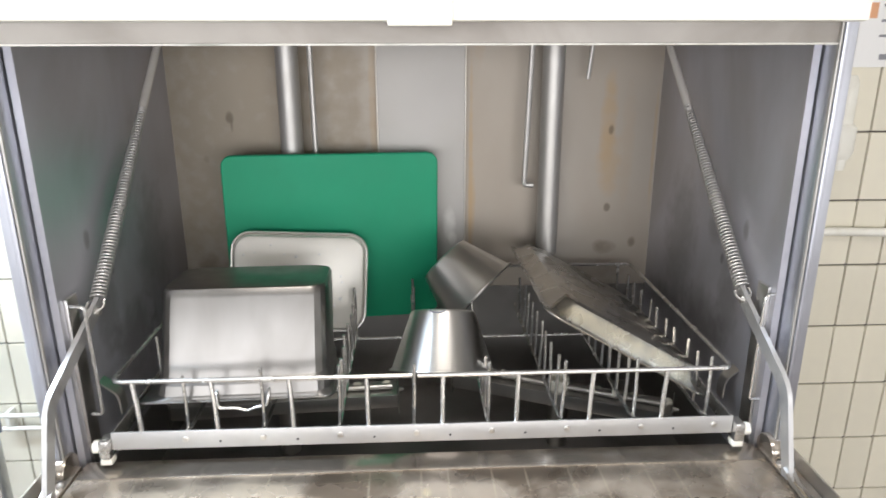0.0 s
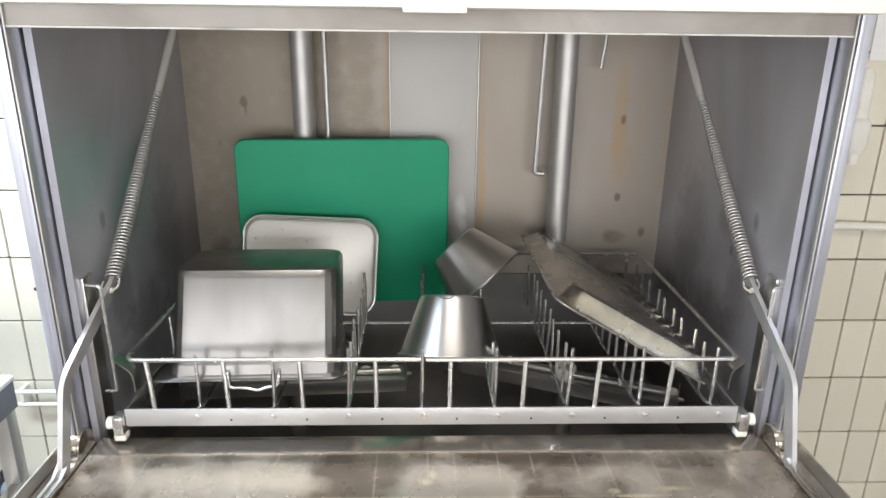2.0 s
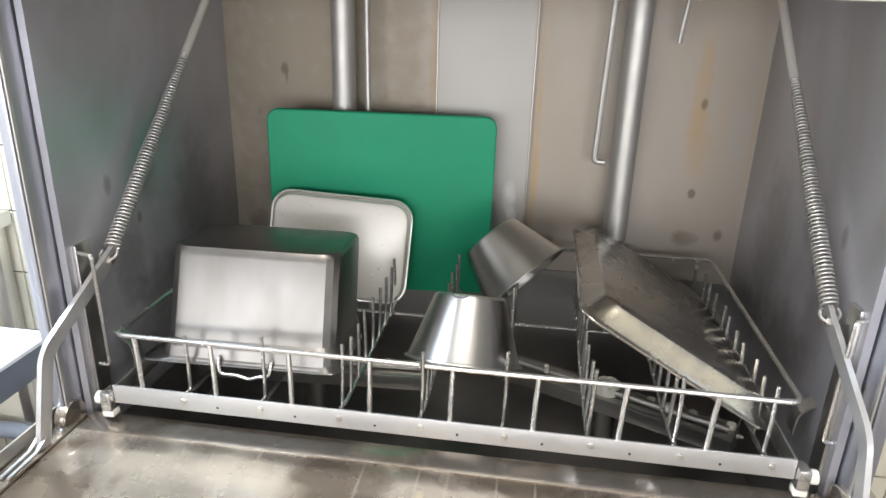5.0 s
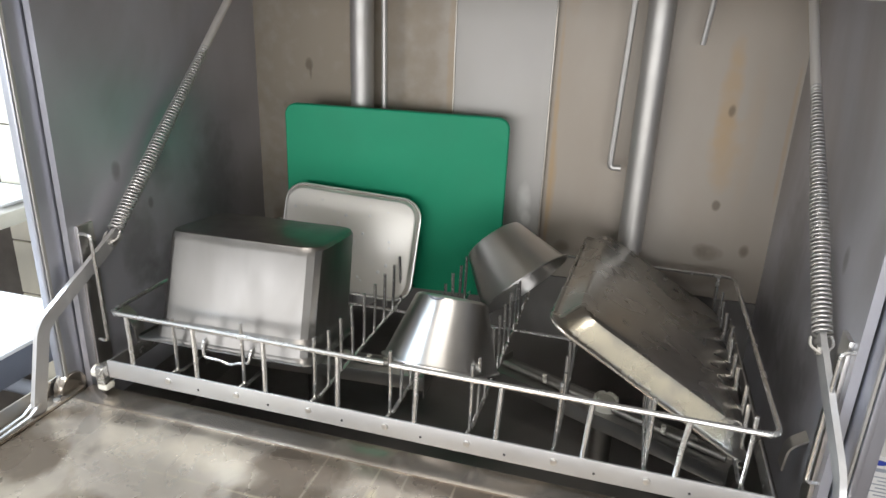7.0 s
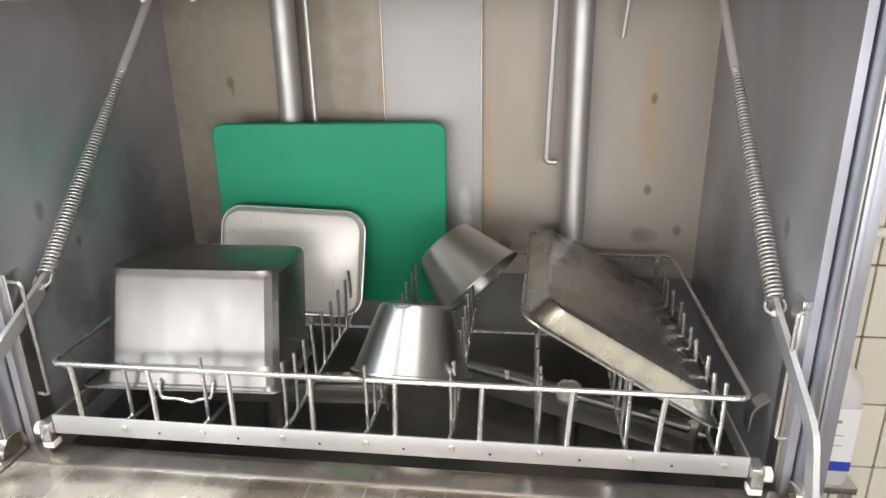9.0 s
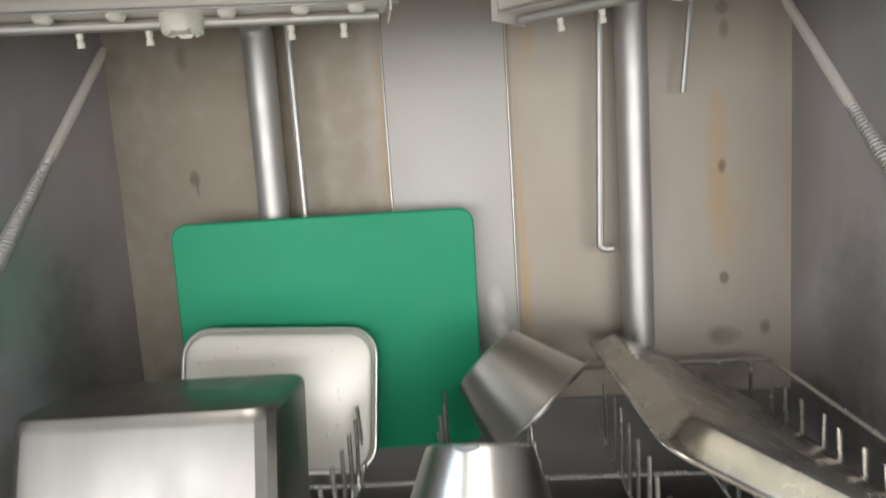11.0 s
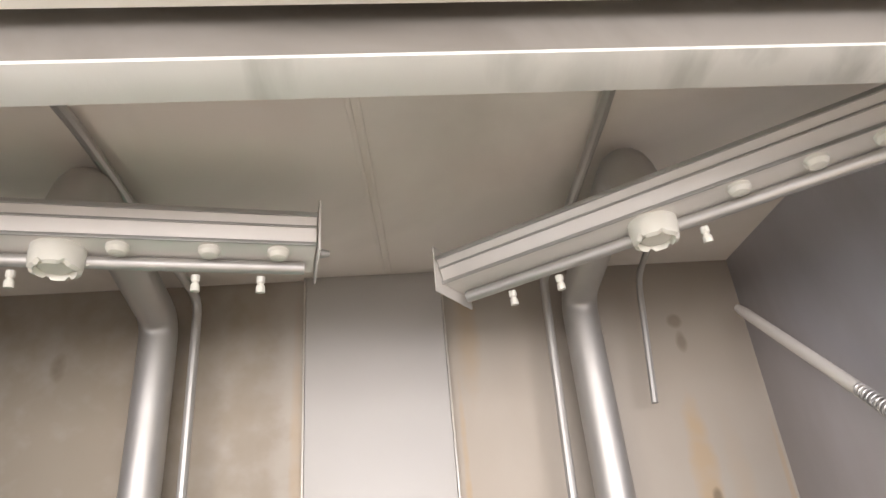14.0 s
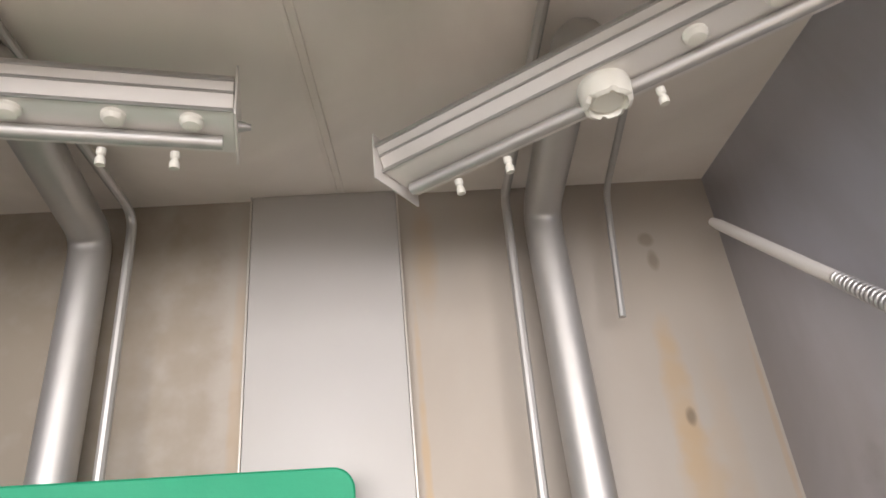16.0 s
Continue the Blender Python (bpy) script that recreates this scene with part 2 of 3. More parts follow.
YELLOW = material("yellow_cloth", (0.75, 0.62, 0.28), 0.9, 0.0, 0.15, 20, None, 0, 3, 0.4, 150)
PAPER = material("paper", (0.80, 0.80, 0.79), 0.7, 0.0, 0.02, 10)
INK = material("grey_print", (0.25, 0.25, 0.27), 0.7, 0.0, 0.1, 30)
ORANGE = material("orange_print", (0.70, 0.36, 0.20), 0.6, 0.0, 0.2, 30)
BLUE = material("blue_print", (0.03, 0.06, 0.40), 0.5, 0.0, 0.1, 30)
CAN_PLASTIC = material("jerrycan_plastic", (0.62, 0.62, 0.59), 0.45, 0.0, 0.04, 8)
DROP = material("water_drop", (0.85, 0.86, 0.86), 0.06, 0.0, 0.0, 20, bump=0, rough_vary=0.0)

# ---- mesh helpers ----
LIFT = 0.2   # the chamber's numbers below count from 0.2 m above the floor


def thing(name, x, y, z, label, category, kind="", group="", turn=(0, 0, 0)):
    ob = new(name)
    ob.empty_display_size = 0.05
    ob.matrix_basis = pose(x, y, z + LIFT, *turn)
    return tagged(ob, label, category, group, kind)


def finish(bm, smooth=35):
    bmesh.ops.recalc_face_normals(bm, faces=bm.faces)
    for f in bm.faces:
        f.smooth = True
    for e in bm.edges:
        if len(e.link_faces) == 2 and e.calc_face_angle(0) > radians(smooth):
            e.smooth = False


def part(name, bm, mat, parent=None, label="", smooth=35):
    finish(bm, smooth)
    me = bpy.data.meshes.new(name)
    bm.to_mesh(me)
    bm.free()
    me.materials.append(mat)
    ob = new(name, me)
    ob.parent = parent
    return tagged(ob, label)


def again(ob, name, parent, m):
    o = new(name, ob.data)
    o.parent = parent
    o.matrix_basis = m
    return o


def box(x0, x1, y0, y1, z0, z1, bevel=0.0, bm=None):
    own = bmesh.new()
    bmesh.ops.create_cube(own, size=1)
    for v in own.verts:
        v.co = ((x0 + x1) / 2 + v.co.x * (x1 - x0), (y0 + y1) / 2 + v.co.y * (y1 - y0), (z0 + z1) / 2 + v.co.z * (z1 - z0))
    if bevel:
        bmesh.ops.bevel(own, geom=own.edges[:], offset=bevel, segments=2, profile=0.6, affect="EDGES")
    return join(bm, own)


def join(bm, own):
    if bm is None:
        return own
    me = bpy.data.meshes.new("tmp")
    own.to_mesh(me)
    own.free()
    bm.from_mesh(me)
    bpy.data.meshes.remove(me)
    return bm


def tube(pts, r, n=8, bm=None, closed=False):
    """A round wire along the points."""
    own = bmesh.new()
    pts = [Vector(p) for p in pts]
    k = len(pts)
    rings = []
    up = None
    for i, p in enumerate(pts):
        a = pts[(i - 1) % k] if (closed or i) else pts[0]
        b = pts[(i + 1) % k] if (closed or i < k - 1) else pts[-1]
        d = (b - a).normalized()
        if up is None:
            up = d.orthogonal().normalized()
        up = (up - d * up.dot(d)).normalized()
        side = d.cross(up)
        rad = r[i] if isinstance(r, (list, tuple)) else r
        rings.append([own.verts.new(p + (up * math.cos(w) + side * math.sin(w)) * rad) for w in (2 * math.pi * j / n for j in range(n))])
    for i in range(k if closed else k - 1):
        a, b = rings[i], rings[(i + 1) % k]
        for j in range(n):
            own.faces.new((a[j], a[(j + 1) % n], b[(j + 1) % n], b[j]))
    if not closed:
        own.faces.new(rings[0][::-1])
        own.faces.new(rings[-1])
    return join(bm, own)


def bend(pts, radius, steps=5):
    """The points with their corners rounded."""
    pts = [Vector(p) for p in pts]
    out = [pts[0]]
    for a, p, b in zip(pts, pts[1:], pts[2:]):
        u, w = (a - p), (b - p)
        q = min(radius, u.length * 0.45, w.length * 0.45)
        s, e = p + u.normalized() * q, p + w.normalized() * q
        for i in range(steps + 1):
            f = i / steps
            out.append(s * (1 - f) ** 2 + p * 2 * f * (1 - f) + e * f * f)
    return out + [pts[-1]]


def ring(w, d, r, n=5):
    """A rounded rectangle round the origin."""
    r = min(r, w / 2 - 1e-4, d / 2 - 1e-4)
    out = []
    for cx, cy, a in ((w / 2 - r, d / 2 - r, 0), (-w / 2 + r, d / 2 - r, 90), (-w / 2 + r, -d / 2 + r, 180), (w / 2 - r, -d / 2 + r, 270)):
        for i in range(n + 1):
            t = radians(a + 90 * i / n)
            out.append((cx + r * math.cos(t), cy + r * math.sin(t)))
    return out


def loft(levels, n=5, bm=None, cap0=True, cap1=True):
    """Levels of (width, depth, corner radius, z, dx, dy)."""
    own = bmesh.new()
    rows = []
    for w, d, r, z, *o in levels:
        dx, dy = o if o else (0, 0)
        rows.append([own.verts.new((x + dx, y + dy, z)) for x, y in ring(w, d, r, n)])
    for a, b in zip(rows, rows[1:]):
        for j in range(len(a)):
            own.faces.new((a[j], a[(j + 1) % len(a)], b[(j + 1) % len(a)], b[j]))
    if cap0:
        own.faces.new(rows[0][::-1])
    if cap1:
        own.faces.new(rows[-1])
    return join(bm, own)


def lathe(profile, n=48, bm=None):
    """Profile of (radius, z)."""
    own = bmesh.new()
    rows = []
    for r, z in profile:
        if r < 1e-5:
            rows.append([own.verts.new((0, 0, z))])
        else:
            rows.append([own.verts.new((r * math.cos(2 * math.pi * j / n), r * math.sin(2 * math.pi * j / n), z)) for j in range(n)])
    for a, b in zip(rows, rows[1:]):
        for j in range(n):
            k = (j + 1) % n
            if len(a) == 1 and len(b) > 1:
                own.faces.new((a[0], b[j], b[k]))
            elif len(b) == 1 and len(a) > 1:
                own.faces.new((a[j], a[k], b[0]))
            elif len(a) > 1:
                own.faces.new((a[j], a[k], b[k], b[j]))
    return join(bm, own)


def moved(bm, m):
    bmesh.ops.transform(bm, matrix=m, verts=bm.verts)
    return bm


def strap(pts, width, thick, axis="x", bm=None):
    """A flat bar along points; its thin side lies along the axis."""
    own = bmesh.new()
    pts = [Vector(p) for p in pts]
    ax = Vector((1, 0, 0)) if axis == "x" else Vector((0, 1, 0)) if axis == "y" else Vector((0, 0, 1))
    rows = []
    for i, p in enumerate(pts):
        d = (pts[min(i + 1, len(pts) - 1)] - pts[max(i - 1, 0)]).normalized()
        s = d.cross(ax).normalized() * width / 2
        t = ax * thick / 2
        rows.append([own.verts.new(p + q) for q in (s + t, s - t, -s - t, -s + t)])
    for a, b in zip(rows, rows[1:]):
        for j in range(4):
            own.faces.new((a[j], a[(j + 1) % 4], b[(j + 1) % 4], b[j]))
    own.faces.new(rows[0][::-1])
    own.faces.new(rows[-1])
    return join(bm, own)


# ---- room ----
def setting(name, bm, mat, label):
    ob = part(name, bm, mat, None)
    ob.location.z = LIFT
    return tagged(ob, label, name.split("_")[0], "", "structure")


G = -LIFT - 0.08
setting("floor", box(-3, 3, -2.6, 2.1, G - 0.1, G), FLOOR_TILE, "brown tiled kitchen floor")
setting("ceiling", box(-3, 3, -2.6, 2.1, 2.6, 2.7), PLASTER, "white painted kitchen ceiling")
wall_back = setting("wall_back", box(-3, 3, 1.905, 2.1, G, 2.6), GROUT, "wall with glazed cream tiles and dark joints")
setting("wall_left", box(-3.1, -3, -2.6, 2.1, G, 2.6), PLASTER, "white painted kitchen wall")
setting("wall_right", box(3, 3.1, -2.6, 2.1, G, 2.6), PLASTER, "white painted kitchen wall")
bm = box(-3, -2.9, -2.7, -2.6, G, 2.6)
for a in ((2.5, 3.0, G, 2.6), (-2.9, 2.5, G, 0.45), (-2.9, 2.5, 1.65, 2.6)):
    box(a[0], a[1], -2.7, -2.6, a[2], a[3], 0, bm)
setting("wall_front", bm, PLASTER, "white painted kitchen wall with a window")

# unseen housings, added above the two lamps
for x, y in ((-1.5, 0.7), (0.1, 0.08)):
    lamp = thing("unseen_ceiling_light", x, y, 2.51, "unseen long white ceiling light, added", "lamp", "", "ceiling lights")
    part("housing", box(-0.63, 0.63, -0.28, 0.28, 0.0, 0.09, 0.01), CREAM, lamp)

# ---- washing machine ----
XL, XR, YF, YB, ZT = -0.575, 0.605, 1.034, 1.65, 1.508   # chamber inside
washer = thing("pot_washer", 0, 0, 0, "open stainless steel pot washing machine with lowered door, steaming", "dishwasher")
part("tank_wall", box(XL - 0.012, XL, YF, YB, 0.10, 0.598), SHADED_TANK_STEEL, washer)
part("tank_wall", box(XR, XR + 0.012, YF, YB, 0.10, 0.598), SHADED_TANK_STEEL, washer)
# lower back wall in the darker steel, its shade painted
part("tank_wall", box(XL - 0.012, XR + 0.012, YB, YB + 0.02, 0.10, 0.738), SHADED_TANK_STEEL, washer)
part("back_panel", box(XL - 0.02, XR + 0.02, YB, YB + 0.02, 0.74, ZT + 0.02), WALL_STEEL, washer, "stained steel back panel")
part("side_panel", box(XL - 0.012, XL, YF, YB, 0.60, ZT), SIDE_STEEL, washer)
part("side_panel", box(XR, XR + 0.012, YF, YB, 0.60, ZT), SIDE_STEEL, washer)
bm = box(XL - 0.012, XR + 0.012, YF, YB, ZT, ZT + 0.02)
part("roof_panel", bm, CEIL_STEEL, washer)
for dx, w in ((0.0, 0.0028), (0.011, 0.0018)):
    part("roof_seam", moved(box(-w, w, -0.29, 0.29, ZT - 0.003, ZT, 0.0008), pose(0.018 + dx, 1.345, 0, 0, 0, -4)), CEIL_STEEL, washer)
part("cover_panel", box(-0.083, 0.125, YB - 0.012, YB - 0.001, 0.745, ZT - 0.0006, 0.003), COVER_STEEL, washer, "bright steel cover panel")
# pale strips standing in for light caught on the cover's chamfers
for x in (-0.0845, 0.1265):
    part("cover_edge_glint", box(x - 0.0013, x + 0.0013, YB - 0.013, YB - 0.001, 0.745, ZT - 0.001, 0.0005), EDGE_GLINT_STEEL, washer)
part("tank_floor", box(XL, XR, YF, YB, 0.44, 0.455), SHADED_TANK_STEEL, washer)
part("front_panel", box(-0.63, 0.66, 1.0, YF, G, 0.635), POST_STEEL, washer)
part("outer_side", box(-0.618, -0.596, YF + 0.03, 1.75, G, 1.75), POST_STEEL, washer)
part("outer_side", box(0.626, 0.648, YF + 0.03, 1.75, G, 1.75), POST_STEEL, washer)
part("outer_top", box(-0.63, 0.66, 1.0, 1.75, 1.75, 1.77), POST_STEEL, washer)
# header over the opening
header = part("header", box(XL - 0.02, XR + 0.02, 0.9985, 1.0015, 1.349, 1.6), HEADER_STEEL, washer, "grimy steel header over the opening, darkened for shade")
part("header_lip", box(XL - 0.02, XR + 0.02, 0.996, YF, 1.346, 1.3488, 0.0006), SCALE_STEEL, header, "limescaled steel lip")
part("header_back", box(XL - 0.012, XR + 0.012, YF - 0.003, YF, 1.349, ZT + 0.02), COVER_STEEL, header)
# door posts with guide lips
for s, x0, x1 in ((-1, -0.618, -0.590), (1, 0.620, 0.648)):
    xi = x1 if s < 0 else x0
    bm = box(x0, x1, 1.0, 1.062, 0.60, 1.75, 0.002)
    post = part("door_post", bm, POST_STEEL, washer)
    part("guide_lip", box(xi - 0.0015, xi + 0.0015, 0.9935, 0.9995, 0.62, 1.75, 0.0005), PIPE_STEEL, post)
    part("guide_bead", box(min(xi + s * 0.003, xi + s * 0.011), max(xi + s * 0.003, xi + s * 0.011), 0.9915, 0.9995, 0.62, 1.75, 0.002), POST_STEEL, post)
# raised upper door
door = part("upper_door", box(-0.622, 0.628, 0.948, 0.985, 1.377, 2.0, 0.006), CREAM, washer, "cream enamelled raised door")
part("catch_plate", box(-0.034, 0.052, 0.938, 0.950, 1.371, 1.42, 0.003), CREAM, door)
for x in (-0.02, 0.038):
    part("screw", moved(lathe([(0, -0.003), (0.005, -0.0025), (0.006, 0)], 12), pose(x, 0.938, 1.394, 90)), STEEL, door)
# lowered door
flap = part("lower_door", box(-0.575, 0.605, 0.36, 1.034, 0.640, 0.655, 0.004), FLAP_STEEL, washer, "lowered steel door, wet and stained inside")
part("door_lip", box(-0.572, 0.602, 0.984, 1.0335, 0.6545, 0.6565, 0.0008), LIP_STEEL, flap)
for s, x in ((-1, -0.592), (1, 0.622)):
    edge = part("door_edge", box(x - 0.0165, x + 0.0165, 0.36, 1.02, 0.648, 0.6595, 0.002), LIP_STEEL, flap, "worn steel door edge with bolts")
    xo = x + s * 0.0195
    part("edge_flange", box(xo - 0.002, xo + 0.002, 0.36, 1.015, 0.600, 0.684, 0.001), STEEL, edge)
    for y in (0.965, 0.935, 0.80, 0.66):
        part("bolt", moved(lathe([(0.006, 0), (0.0055, 0.003), (0, 0.004)], 10), pose(x - s * 0.006, y, 0.6594)), STEEL, edge)
    part("slot", box(x - 0.004, x + 0.004, 0.975, 1.000, 0.6590, 0.6602, 0.0004), DARK_PLASTIC, edge)

# springs, levers and wire stops on each side
for s, xs, xt, xm, xl in ((-1, -0.549, -0.546, -0.572, -0.582), (1, 0.585, 0.571, 0.597, 0.606)):
    p0, p1 = Vector((xs, 1.110, 0.927)), Vector((xt, 1.60, 1.402))
    d = (p1 - p0).normalized()
    side, upv = Vector((1, 0, 0)), d.cross(Vector((1, 0, 0)))
    turns, length, coil = 64, (p1 - p0).length, 0.62
    hel = []
    for i in range(turns * 10 + 1):
        w, f = 2 * math.pi * i / 10, i / (turns * 10)
        r = 0.0120 - 0.0050 * max(0.0, f - 0.45) / 0.55
        hel.append(p0 + d * (length * coil * f) + (side * math.cos(w) + upv * math.sin(w)) * r)
    spring = part("spring", tube(hel, 0.0020, 5), SPRING_STEEL, washer, "steel coil spring", 80)
    part("spring_rod", tube([p0 + d * (length * 0.60), p0 + d * (length * 0.63), p1 - d * 0.02, p1], [0.006, 0.0082, 0.0078, 0.006], 12), ARM_STEEL, spring)
    hk = [p0 + side * 0.0115, p0 + side * 0.014 - d * 0.012, p0 - d * 0.028, p0 - side * 0.016 - d * 0.016, p0 - side * 0.014 - d * 0.004]
    part("hook", tube(bend(hk, 0.01), 0.0022, 6), PIPE_STEEL, spring)
    lever = part("lever_arm", strap(bend([(xs, 1.118, 0.922), (xm, 0.952, 0.812), (xl + s * 0.002, 0.925, 0.660)], 0.022, 6), 0.025, 0.008), BAR_STEEL, washer, "bent flat steel lever")
    part("pivot", moved(lathe([(0, -0.006), (0.007, -0.005), (0.007, 0.005), (0, 0.006)], 14), pose(xs - s * 0.002, 1.10, 0.910, 0, 90)), STEEL, lever)
    for dx in (-0.006, 0.006):
        part("door_clip", strap([(xl + s * dx, 0.925, 0.680), (xl + s * dx, 0.90, 0.668), (xl + s * (dx + 0.003), 0.845, 0.663)], 0.005, 0.003, "z"), STEEL, lever)
    part("hinge_disc", moved(lathe([(0, -0.01), (0.027, -0.01), (0.029, -0.006), (0.029, 0.006), (0.027, 0.01), (0, 0.01)], 24), pose(xl + s * 0.014, 1.006, 0.662, 0, 90)), LIP_STEEL, washer)
    xw, yl = (-0.540, 1.045) if s < 0 else (0.590, 1.038)
    part("wire_stop", tube(bend([(xw + s * 0.026, yl + 0.004, 0.940), (xw, yl, 0.940), (xw, yl + 0.004, 0.741), (xw + s * 0.020, yl + 0.006, 0.741)], 0.008), 0.003, 7), WIRE, washer)
    xw = 0.588 if s > 0 else xs
    part("rack_guide", strap(bend([(xw + s * 0.03, 1.13, 0.768), (xw - s * 0.006, 1.13, 0.738), (xw - s * 0.008, 1.13, 0.70)], 0.012), 0.003, 0.026, "y"), STEEL, washer)
    part("guide_strip", box(min(XL if s < 0 else XR, (XL if s < 0 else XR) - s * 0.006), max(XL if s < 0 else XR, (XL if s < 0 else XR) - s * 0.006), 1.05, 1.085, 0.64, 0.95, 0.001), STEEL, washer)

# supply pipes on the back
pl = part("supply_pipe", tube(bend([(-0.285, 1.606, 0.62), (-0.285, 1.606, 1.435), (-0.278, 1.31, 1.478), (-0.274, 1.277, 1.403)], 0.035, 6), 0.026, 18), PIPE_STEEL, washer, "thick steel supply pipe", 60)
pr = part("supply_pipe", tube(bend([(0.328, 1.60, 0.845), (0.327, 1.60, 1.435), (0.321, 1.31, 1.478), (0.320, 1.276, 1.403)], 0.035, 6), 0.026, 18), PIPE_STEEL, washer, "thick steel supply pipe", 60)
part("pipe_foot", tube(bend([(0.328, 1.60, 0.86), (0.328, 1.59, 0.835), (0.328, 1.5, 0.80)], 0.02), 0.021, 16), PIPE_STEEL, pr)
part("rinse_tube", tube(bend([(-0.226, 1.598, 0.62), (-0.232, 1.598, 1.462), (-0.262, 1.25, 1.495), (-0.28, 1.06, 1.497)], 0.03), 0.0065, 10), PIPE_STEEL, washer)
part("rinse_tube", tube(bend([(0.289, 1.60, 1.017), (0.267, 1.60, 1.017), (0.280, 1.60, 1.465), (0.282, 1.25, 1.495), (0.27, 1.06, 1.497)], 0.012), 0.0065, 10), PIPE_STEEL, washer)
part("sensor_tube", tube(bend([(0.409, 1.60, 1.267), (0.428, 1.60, 1.462), (0.42, 1.45, 1.495)], 0.02), 0.005, 8), PIPE_STEEL, washer)


def wash_arm(x, y, z, turn, flip, jets, tips, steel=ARM_STEEL, trim=PIPE_STEEL):
    """A box arm with rinse tube, domed jets, tips and hub; flip turns it upwards."""
    m = pose(x, y, z, 0, 0, turn) @ (pose(0, 0, 0, 180) if flip else Matrix())
    bm = box(-0.245, 0.245, -0.039, 0.036, 0.0, 0.032, 0.003)
    for v in bm.verts:
        if v.co.y < 0 and v.co.z < 0.018:
            v.co.y += 0.012
    arm = part("wash_arm", bm, steel, washer, "steel wash arm with jets")
    arm.matrix_basis = m
    part("lip", box(-0.245, 0.245, -0.0305, -0.028, -0.001, 0.003, 0.0008), trim, arm)
    part("lip", box(-0.245, 0.245, -0.0355, -0.032, 0.017, 0.0195, 0.0008), trim, arm)
    part("lip", box(-0.245, 0.245, -0.0415, -0.0385, 0.027, 0.032, 0.001), trim, arm)
    for s in (-1, 1):
        part("end_plate", box(s * 0.247 - 0.001, s * 0.247 + 0.001, -0.041, 0.039, -0.012, 0.046, 0.0005), steel, arm)
        part("end_bolt", tube([(s * 0.248, 0.0, 0.006), (s * 0.260, 0.0, 0.006)], [0.006, 0.003], 10), trim, arm)
    part("rinse_rod", tube([(-0.234, 0.009, -0.008), (0.234, 0.009, -0.008)], 0.0070, 12), trim, arm)
    dome = part("jet", lathe([(0.011, 0.001), (0.011, -0.004), (0.008, -0.008), (0, -0.0095)], 18), WHITE_PLASTIC, arm)
    dome.location = (jets[0], -0.013, 0)
    for dx in jets[1:]:
        again(dome, "jet", arm, pose(dx, -0.013, 0))
    tip = part("rinse_tip", lathe([(0.0045, 0), (0.0045, -0.006), (0.003, -0.008), (0.0048, -0.011), (0.0048, -0.017), (0, -0.017)], 10), WHITE_PLASTIC, arm)
    tip.matrix_basis = pose(tips[0], 0.022, -0.013, 10)
    for dx in tips[1:]:
        again(tip, "rinse_tip", arm, pose(dx, 0.022, -0.013, 10))
    bm = lathe([(0, -0.020), (0.014, -0.020), (0.016, -0.017), (0.0175, -0.017), (0.019, -0.024), (0.0235, -0.022), (0.0255, -0.006), (0.0250, 0.002), (0.021, 0.008)], 48)
    for v in bm.verts:
        if v.co.z < -0.0205 and round(math.degrees(math.atan2(v.co.y, v.co.x)) / 7.5) % 8 in (0, 1):
            v.co.z += 0.003
    part("hub", bm, WHITE_PLASTIC, arm, "white plastic hub", 50)
    return arm


wash_arm(-0.274, 1.277, 1.375, 10, False, (0.055, 0.140, 0.207, -0.07, -0.15), (0.125, 0.190, -0.045, -0.125))
wash_arm(0.320, 1.276, 1.375, -37, False, (0.091, 0.160, 0.218), (-0.120, -0.181, 0.045))
wash_arm(-0.290, 1.36, 0.60, 4, True, (0.06, 0.155, 0.222), (0.125, -0.125), SHADED_ARM_STEEL, SHADED_ARM_STEEL)
wash_arm(0.322, 1.36, 0.60, -24, True, (0.085, 0.165, 0.235), (0.125, -0.125), SHADED_ARM_STEEL, SHADED_ARM_STEEL)
for x in (-0.29, 0.322):
    part("arm_stand", tube([(x, 1.36, 0.12), (x, 1.36, 0.60)], 0.022, 16), SHADED_ARM_STEEL, washer)

# ---- rack ----
rack = thing("dish_rack", 0, 0, 0.70, "grey coated wire rack with upright pegs", "rack")
RX0, RX1, RY0, RY1, RZ = -0.509, 0.545, 1.029, 1.600, 0.111
loop = bend([(0.0, RY0, RZ), (RX1, RY0, RZ), (RX1, RY1, RZ), (RX0, RY1, RZ), (RX0, RY0, RZ), (-0.01, RY0, RZ)], 0.02)
part("top_rail", tube(loop, 0.0042, 8), WIRE, rack)
front = part("front_bar", box(-0.518, 0.552, 1.017, 1.021, -0.010, 0.023, 0.001), BAR_STEEL, rack)
part("side_bar", box(-0.520, -0.516, 1.021, 1.60, -0.010, 0.020, 0.001), WIRE, rack)
part("side_bar", box(0.550, 0.554, 1.021, 1.60, -0.010, 0.020, 0.001), WIRE, rack)
for x in (-0.528, 0.562):
    foot = part("corner_foot", box(x - 0.009, x + 0.009, 1.006, 1.036, -0.022, 0.012, 0.003), WIRE, rack)
    s = 1 if x > 0 else -1
    part("roller", moved(lathe([(0, -0.008), (0.011, -0.007), (0.011, 0.007), (0, 0.008)], 16), pose(x + s * 0.014, 1.02, -0.004, 0, 90)), WHITE_PLASTIC, rack)
    part("foot_pad", box(x - 0.010, x + 0.010, 1.008, 1.028, -0.034, -0.022, 0.003), WHITE_PLASTIC, rack)
ROWX = [-0.399 + 0.1305 * k for k in range(8)]
